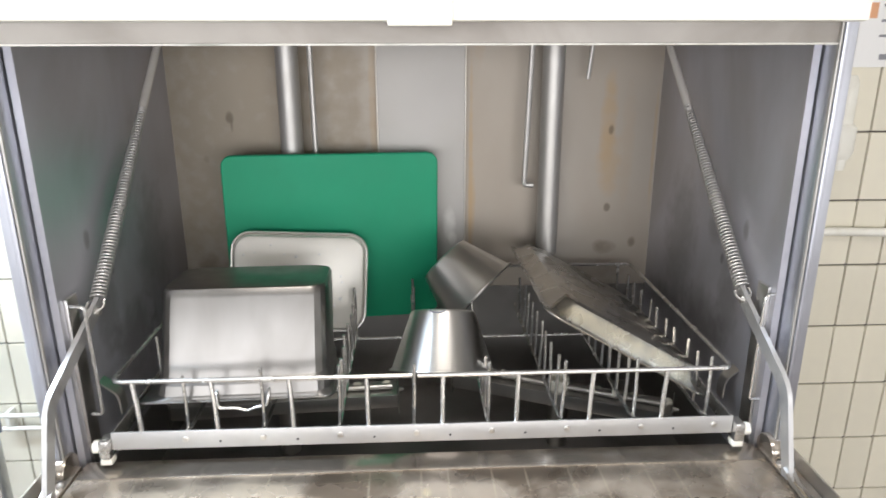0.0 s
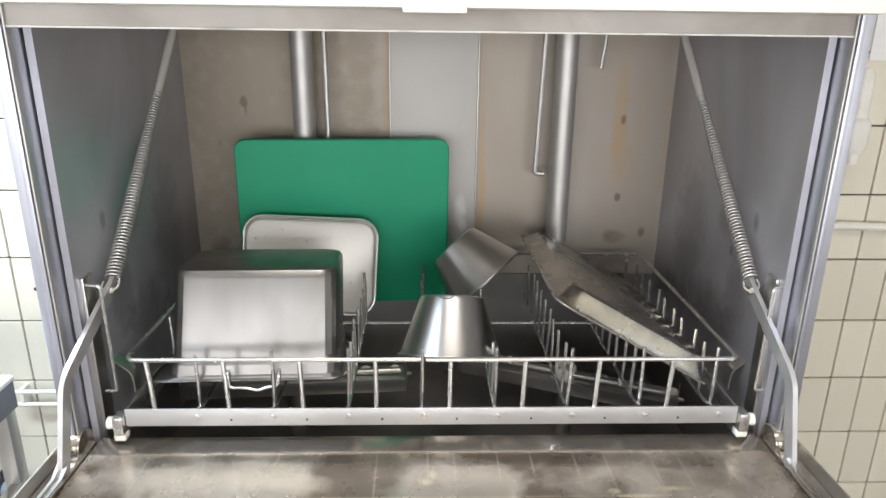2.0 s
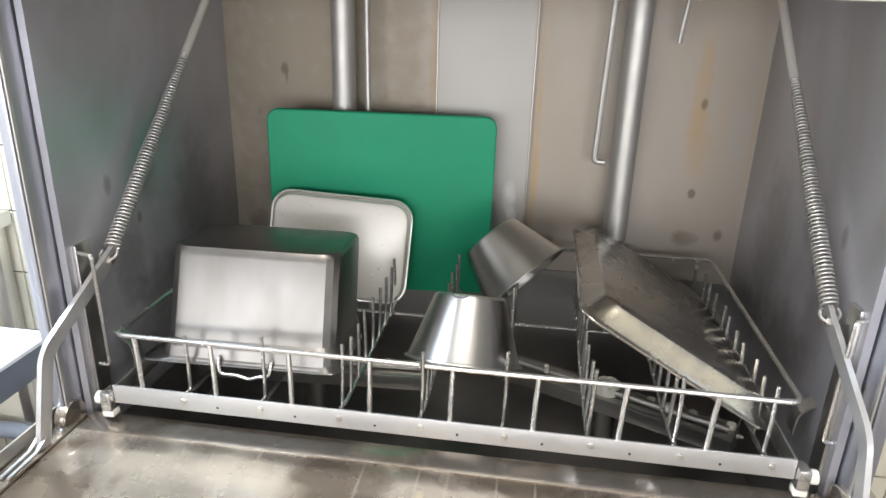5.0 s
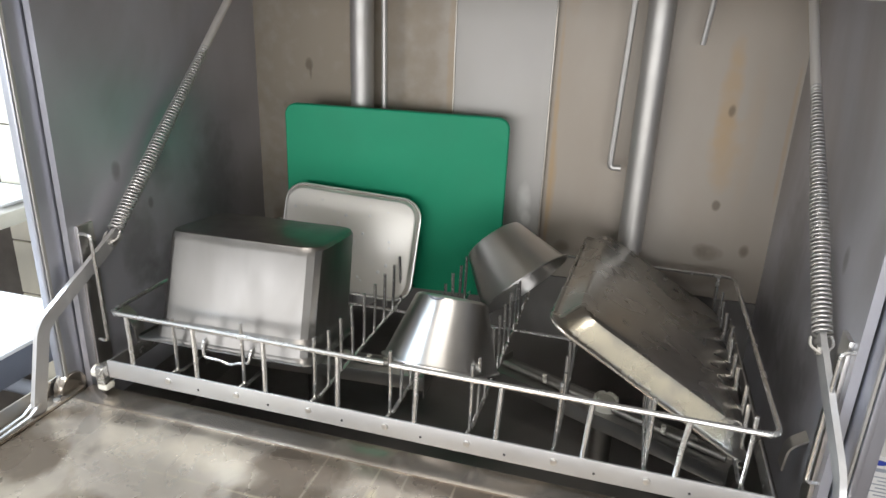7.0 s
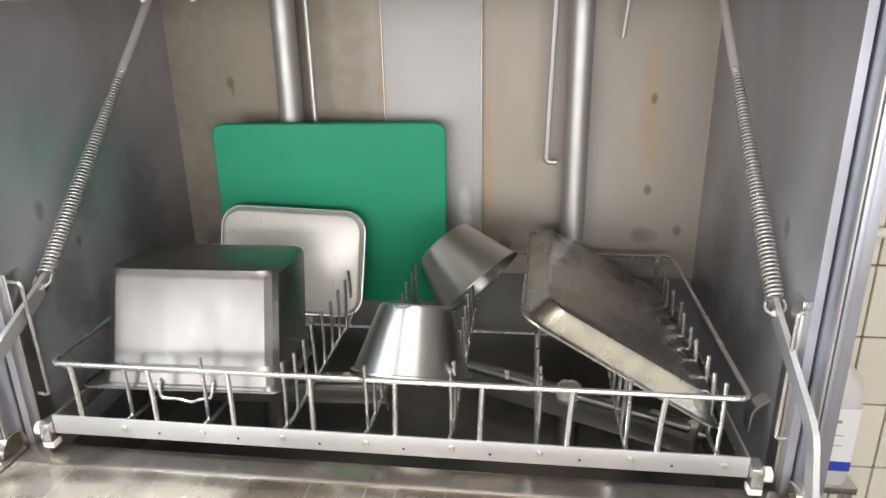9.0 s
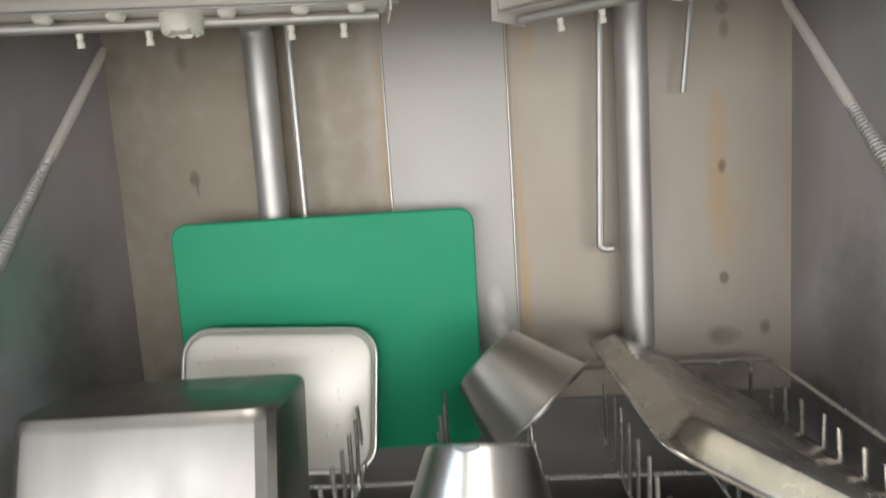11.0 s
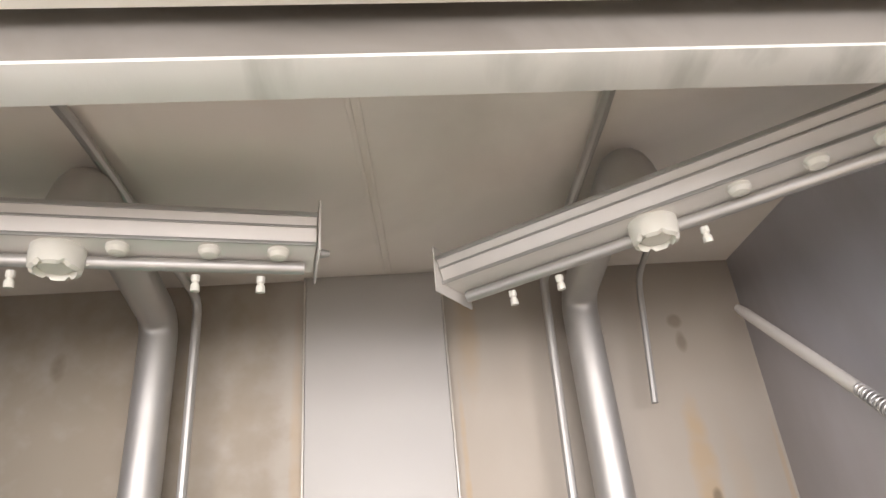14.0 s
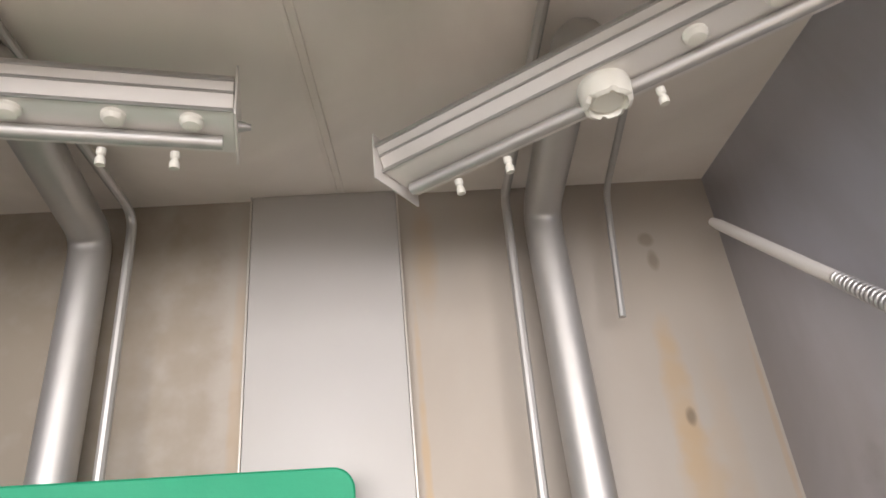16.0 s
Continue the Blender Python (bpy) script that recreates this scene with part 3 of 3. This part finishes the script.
for k in range(8):
    x = -0.476 + 0.1297 * k
    xf = x * 0.982
    part("post", tube([(xf, 1.022, 0.0), (xf, 1.022, 0.02), (x * 0.99, 1.026, 0.07), (x, RY0, RZ)], 0.0042, 7), WIRE, rack)
    if k in (1, 4, 7):
        part("post", tube([(ROWX[k], 1.599, 0.006), (ROWX[k], 1.597, 0.08), (ROWX[k], RY1, RZ)], 0.0036, 7), WIRE, rack)
peg = None
for k, x in enumerate(ROWX):
    part("row_wire", tube(bend([(x, 1.024, 0.010), (x, 1.04, 0.012), (x, 1.06, 0.004), (x, 1.59, 0.004), (x, 1.6, 0.010)], 0.01), 0.0036, 7), WIRE, rack)
    part("bolt", moved(lathe([(0.0055, 0), (0.005, -0.003), (0, -0.004)], 10), pose(x + 0.004, 1.017, 0.008, -90)), STEEL, front)
    part("bolt_hole", moved(lathe([(0.0022, 0), (0.0022, -0.0006), (0, -0.0006)], 8), pose(x + 0.062, 1.017, 0.002, -90)), DARK_PLASTIC, front)
    for j in range(10):
        y = 1.048 + 0.052 * j
        if k < 2 and 0 < j < 6:
            continue
        if peg is None:
            peg = part("peg", tube([(0, 0, 0.002), (0.001, 0, 0.06), (0, 0, 0.110)], 0.0032, 7), WIRE, rack)
            peg.location = (x, y, 0)
        else:
            again(peg, "peg", rack, pose(x, y, 0, random.uniform(-2, 2), random.uniform(-2, 2)) @ Matrix.Diagonal((1, 1, 1.13 if j == 0 else 1, 1)))
again(peg, "peg", rack, pose(-0.482, 1.17, 0.02))
y = 1.425
part("cross_wire", tube([(-0.516, y, 0.0), (0.55, y, 0.0)], 0.0036, 7), WIRE, rack)

# ---- things in the rack ----
pan = thing("steel_pan", -0.302, 1.186, 0.740, "deep stainless steel food pan turned upside down in the rack", "pan", turn=(-6.0, 0.2, 2.2))
H = 0.194
levels = [(0.304, 0.206, 0.034, 0.010, -0.010, -0.020), (0.302, 0.203, 0.034, 0.028, -0.009, -0.018), (0.297, 0.197, 0.034, 0.036, -0.009, -0.016), (0.294, 0.194, 0.034, 0.040, -0.009, -0.015),
          (0.286, 0.184, 0.033, H - 0.016, -0.004, -0.002), (0.285, 0.182, 0.033, H - 0.007, -0.004, 0), (0.278, 0.176, 0.031, H - 0.0015, -0.004, 0), (0.266, 0.164, 0.028, H, -0.004, 0)]
bm = loft(levels, 4, None, False, True)
loft([(w - 0.003, d - 0.003, r, z - 0.003, a, b) for w, d, r, z, a, b in levels], 4, bm, False, True)
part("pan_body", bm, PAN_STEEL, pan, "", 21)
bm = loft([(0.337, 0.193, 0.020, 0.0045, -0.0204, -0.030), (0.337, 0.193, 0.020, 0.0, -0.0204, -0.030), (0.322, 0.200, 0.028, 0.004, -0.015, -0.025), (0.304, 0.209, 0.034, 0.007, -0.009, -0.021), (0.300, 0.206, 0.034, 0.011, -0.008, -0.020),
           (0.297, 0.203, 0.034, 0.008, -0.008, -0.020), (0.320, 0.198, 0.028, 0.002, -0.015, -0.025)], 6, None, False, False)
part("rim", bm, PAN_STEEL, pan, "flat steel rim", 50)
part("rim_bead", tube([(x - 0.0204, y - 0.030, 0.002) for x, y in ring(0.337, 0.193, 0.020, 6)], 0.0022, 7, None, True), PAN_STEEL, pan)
part("handle", tube(bend([(-0.052, -0.118, 0.020), (-0.052, -0.130, 0.014), (-0.050, -0.131, -0.010), (-0.018, -0.131, -0.011), (0.000, -0.131, -0.017), (0.016, -0.131, -0.010), (0.034, -0.131, -0.009), (0.037, -0.130, 0.014), (0.037, -0.118, 0.020)], 0.008), 0.0028, 7), WIRE, pan, "wavy wire handle")

lid = thing("steel_tray", -0.272, 1.452, 0.708, "shallow stainless steel tray with water drops, leaning on its edge", "tray", turn=(77, 4, 6))
levels = [(0.304, 0.226, 0.042, 0.0, 0, 0.116), (0.300, 0.222, 0.040, 0.002, 0, 0.116), (0.295, 0.217, 0.038, -0.003, 0, 0.116), (0.288, 0.210, 0.036, -0.014, 0, 0.116), (0.280, 0.202, 0.034, -0.016, 0, 0.116)]
bm = loft([(w, d, r, -z, a, b) for w, d, r, z, a, b in levels], 7, None, False, True)
part("tray_body", bm, LID_STEEL, lid, "", 40)
part("rim", tube([(x, y + 0.116, 0) for x, y in ring(0.304, 0.226, 0.042, 6)], 0.003, 7, None, True), STEEL, lid)

drop = None
for j in range(34):
    x, y = random.uniform(-0.125, 0.125), random.uniform(0.03, 0.21)
    m = pose(x, y, 0.0155) @ Matrix.Diagonal((*(random.uniform(0.6, 1.5),) * 3, 1))
    if drop is None:
        drop = part("water_drop", lathe([(0.0028, 0), (0.0024, 0.001), (0.001, 0.0018), (0, 0.0019)], 8), DROP, lid)
        drop.matrix_basis = m
    else:
        again(drop, "water_drop", lid, m)

board = thing("chopping_board", -0.192, 1.554, 0.696, "green plastic chopping board leaning upright at the back of the rack", "cutting board", turn=(90.4, 0.4, 6.0))
bm = loft([(0.489, 0.402, 0.022, 0.002, 0, 0.205), (0.494, 0.407, 0.025, 0.0, 0, 0.205), (0.494, 0.407, 0.025, -0.014, 0, 0.205), (0.489, 0.402, 0.022, -0.016, 0, 0.205)], 7)
part("board_slab", bm, GREEN_BOARD, board)


def pot(x, y, z, turn, label):
    ob = thing("steel_pot", x, y, z, label, "pot", "", "conical pots", turn)
    prof = [(0.097, 0.0), (0.0995, 0.002), (0.097, 0.004), (0.095, 0.006), (0.0625, 0.106), (0.060, 0.111), (0.053, 0.114), (0, 0.114)]
    bm = lathe(prof, 56)
    lathe([(0.097, 0.0), (0.0935, 0.005), (0.061, 0.105), (0.051, 0.1115), (0, 0.1115)], 56, bm)
    part("pot_wall", bm, POT_STEEL, ob, "", 40)
    part("rolled_rim", tube([(0.0985 * math.cos(w), 0.0985 * math.sin(w), 0.002) for w in (2 * math.pi * j / 48 for j in range(48))], 0.0024, 7, None, True), POT_STEEL, ob)
    return ob


upright = pot(0.047, 1.142, 0.759, (0, 24.9, 85.7), "conical stainless steel pot upside down, leaning back on the rack pegs")
pot(0.141, 1.401, 0.811, (0, 49.3, 154), "conical stainless steel pot lying tilted on the rack pegs")

part("chipped_edge", moved(tube(bend([(0.0605, -0.014, 0.1115), (0.0628, -0.006, 0.1075), (0.0628, 0.006, 0.1075), (0.0605, 0.014, 0.1115)], 0.006), 0.0016, 6), pose(0, 0, 0, 0, 0, 172)), DARK_STEEL, upright, "dark chipped edge")

tray = thing("baking_tray", 0.378, 1.326, 0.801, "shallow stainless steel tray upside down, propped at a slant", "tray", turn=(-5.0, 29.4, -3.8))
levels = [(0.337, 0.540, 0.032, 0.003), (0.337, 0.540, 0.032, 0.0), (0.323, 0.527, 0.03, 0.001), (0.314, 0.518, 0.032, 0.005), (0.293, 0.492, 0.036, 0.027), (0.286, 0.484, 0.036, 0.033), (0.274, 0.470, 0.034, 0.0358)]
bm = loft(levels, 7, None, False, True)
loft([levels[0]] + [(w - 0.003, d - 0.003, r, z - 0.002) for w, d, r, z in levels[2:]], 7, bm, False, True)
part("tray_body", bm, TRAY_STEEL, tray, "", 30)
part("rim", tube([(x, y, 0.001) for x, y in ring(0.337, 0.540, 0.032, 6)], 0.0022, 7, None, True), TRAY_STEEL, tray)

# ---- room things ----
table = thing("work_table", -1.40, 1.06, 0.55, "low steel work table with a bright white top", "table")
part("tabletop", loft([(0.83, 0.80, 0.004, -0.012), (0.83, 0.80, 0.004, -0.003), (0.824, 0.794, 0.004, 0.0)], 2), PAPER, table, "white laminate top")
part("apron", box(-0.412, 0.412, -0.397, 0.397, -0.085, -0.013, 0.002), DARK_STEEL, table)
part("rail", box(-0.41, 0.41, -0.37, -0.345, -0.36, -0.335, 0.003), STEEL, table)
part("rail", box(0.385, 0.41, -0.37, 0.37, -0.30, -0.275, 0.003), STEEL, table)
part("shelf", box(-0.40, 0.385, -0.36, 0.36, -0.56, -0.545, 0.002), STEEL, table)
for x in (-0.39, 0.39):
    for y in (-0.37, 0.37):
        part("leg", box(x - 0.019, x + 0.019, y - 0.019, y + 0.019, G - 0.55, -0.086, 0.003), STEEL, table)
bench = thing("steel_bench", -1.86, 1.74, 0.70, "tall stainless steel bench along the tiled wall", "table")
part("benchtop", box(-0.5, 0.44, -0.30, 0.15, -0.045, 0.0, 0.004), STEEL, bench)
for x in (-0.46, 0.40):
    for y in (-0.27, 0.12):
        part("leg", box(x - 0.02, x + 0.02, y - 0.02, y + 0.02, G - 0.70, -0.046, 0.003), STEEL, bench)
cloth = thing("folded_cloth", -1.66, 1.66, 0.70, "folded yellow cleaning cloth on the steel bench", "cloth")
part("cloth_fold", loft([(0.17, 0.14, 0.03, 0.0), (0.18, 0.15, 0.04, 0.012), (0.17, 0.14, 0.04, 0.028), (0.12, 0.10, 0.03, 0.034)], 5), YELLOW, cloth)
bag = thing("plastic_bag", -1.52, 1.72, 0.70, "crumpled white plastic bag with blue print on the bench", "bag")
bm = loft([(0.10, 0.12, 0.03, 0.0), (0.13, 0.14, 0.04, 0.012), (0.11, 0.12, 0.04, 0.035), (0.05, 0.06, 0.02, 0.05)], 6)
for v in bm.verts:
    v.co += noise.noise_vector(v.co * 30) * 0.008 * (v.co.z > 0.001)
part("bag_skin", bm, PAPER, bag)
part("print_mark", box(-0.03, 0.035, -0.071, -0.066, 0.010, 0.020, 0.001), BLUE, bag)
rails = thing("wall_rail", -1.16, 1.862, 0.248, "two thin white rails along the tiled wall", "rail")
for z in (-0.022, 0.022):
    part("rail_bar", tube([(-0.10, 0, z), (0.50, 0, z)], 0.007, 10), WHITE_PLASTIC, rails)
for x in (-0.08, 0.40):
    part("rail_bracket", box(x - 0.006, x + 0.006, -0.004, 0.036, -0.032, 0.032, 0.002), WHITE_PLASTIC, rails)
drain = thing("drain_pipe", -1.33, 1.84, -0.07, "grey plastic drain pipe with a black clip along the wall", "pipe")
part("pipe_run", tube([(-0.8, 0, 0), (0.55, 0, 0)], 0.028, 18), GREY_PIPE, drain)
clip = part("pipe_clip", moved(lathe([(0.030, -0.012), (0.036, -0.012), (0.036, 0.012), (0.030, 0.012), (0.030, -0.012)], 20), pose(-0.02, 0, 0, 0, 90)), DARK_PLASTIC, drain)
part("clip_bracket", box(-0.032, -0.008, 0.02, 0.058, 0.02, 0.05, 0.003), DARK_PLASTIC, drain)

stand = thing("low_shelf", 0.96, 1.795, 0.15, "low steel shelf at the tiled wall", "shelf")
part("shelf_board", box(-0.13, 0.13, -0.08, 0.09, -0.02, 0.0, 0.002), STEEL, stand)
for x in (-0.11, 0.11):
    for y in (-0.065, 0.075):
        part("leg", box(x - 0.012, x + 0.012, y - 0.012, y + 0.012, G - 0.15, -0.021, 0.002), STEEL, stand)
can = thing("jerrycan", 0.96, 1.795, 0.15, "white plastic jerrycan with a printed label on a shelf", "jerrycan")
part("can_body", loft([(0.215, 0.14, 0.03, 0.0), (0.23, 0.15, 0.04, 0.010), (0.23, 0.15, 0.04, 0.265), (0.22, 0.14, 0.05, 0.295), (0.15, 0.10, 0.045, 0.335)], 6), CAN_PLASTIC, can)
part("cap", moved(lathe([(0.026, 0), (0.026, 0.026), (0.022, 0.030), (0, 0.030)], 20), pose(-0.04, 0, 0.335)), CAN_PLASTIC, can)
lab = part("can_label", box(-0.06, 0.10, -0.0775, -0.0755, 0.05, 0.232), PAPER, can)
part("label_mark", moved(lathe([(0.017, 0), (0.017, 0.001), (0, 0.001)], 20), pose(-0.012, -0.078, 0.214, 90) @ Matrix.Diagonal((1, 0.4, 1, 1))), BLUE, lab)
part("label_band", box(-0.035, 0.06, -0.0785, -0.0777, 0.190, 0.199), GREY_PIPE, lab)
part("label_band", box(-0.06, 0.10, -0.0785, -0.0777, 0.05, 0.078), BLUE, lab)
part("label_code", box(-0.05, -0.02, -0.0785, -0.0777, 0.088, 0.106), INK, lab)
for j in range(6):
    part("print_bar", box(-0.05 + 0.045 * (j % 2), 0.03 + 0.02 * (j % 3), -0.0785, -0.0777, 0.174 - 0.010 * j, 0.1765 - 0.010 * j), GREY_PIPE, lab)
hose = thing("wall_hose", 1.0, 1.875, 0.74, "pale grey hose running along the tiled wall", "hose")
part("hose_run", tube(bend([(-0.30, 0, -0.03), (-0.10, 0, -0.02), (0.0, 0, 0.0), (0.06, 0, 0.04), (0.20, 0, 0.07), (0.5, 0, 0.06)], 0.06, 6), 0.013, 12), WHITE_PLASTIC, hose)
soap = thing("soap_dispenser", 1.205, 1.86, 1.0, "white plastic soap dispenser on the tiled wall", "dispenser")
part("dispenser_body", loft([(0.05, 0.06, 0.015, 0.03), (0.062, 0.078, 0.018, 0.05), (0.062, 0.078, 0.018, 0.12), (0.044, 0.06, 0.018, 0.13), (0.044, 0.06, 0.018, 0.24), (0.03, 0.04, 0.01, 0.26)], 5), WHITE_PLASTIC, soap)
part("spout", loft([(0.028, 0.04, 0.01, 0.0, 0, -0.01), (0.034, 0.05, 0.012, 0.03, 0, -0.006)], 5), WHITE_PLASTIC, soap)
poster = thing("wall_notice", 1.36, 1.894, 1.28, "white notice with pictures and fine print on the tiles", "notice")
part("sheet", box(-0.13, 0.13, -0.002, 0.001, 0, 0.40), PAPER, poster)
part("picture", box(-0.125, -0.085, -0.0035, -0.0025, 0.13, 0.17), ORANGE, poster)
part("picture", box(-0.125, -0.085, -0.0035, -0.0025, 0.19, 0.23), ORANGE, poster)
for j in range(8):
    part("print_bar", box(-0.07, 0.11 - 0.03 * (j % 2), -0.0035, -0.0025, 0.36 - 0.04 * j, 0.367 - 0.04 * j), INK, poster)
part("print_bar", box(-0.06, 0.02, -0.0035, -0.0025, 0.02, 0.035), INK, poster)

# ---- wall tiles, last ----
TW, TH = 0.1015, 0.2025
tile = None
for i in range(-17, 18):
    if -6 <= i <= 5:
        continue
    for j in range(-2, 7):
        m = pose((i + 0.5) * TW, 1.90, 0.087 + (j + 0.5) * TH)
        if tile is None:
            tile = part("tile", loft([(TW - 0.0050, TH - 0.0050, 0.002, 0.006), (TW - 0.0050, TH - 0.0050, 0.002, -0.001), (TW - 0.007, TH - 0.007, 0.002, -0.003)], 1, None, False, True), TILE, wall_back)
            for v in tile.data.vertices:
                v.co = (v.co.x, v.co.z, v.co.y)
            tile.data.flip_normals()
            tile.matrix_basis = m
        else:
            again(tile, "tile", wall_back, m)
for x, z in ((-1.16, 0.596), (1.30, -0.055)):
    part("wall_plug", moved(lathe([(0.007, 0), (0.006, 0.002), (0, 0.0025)], 10), pose(x, 1.899, z, 90)), DARK_PLASTIC, wall_back)
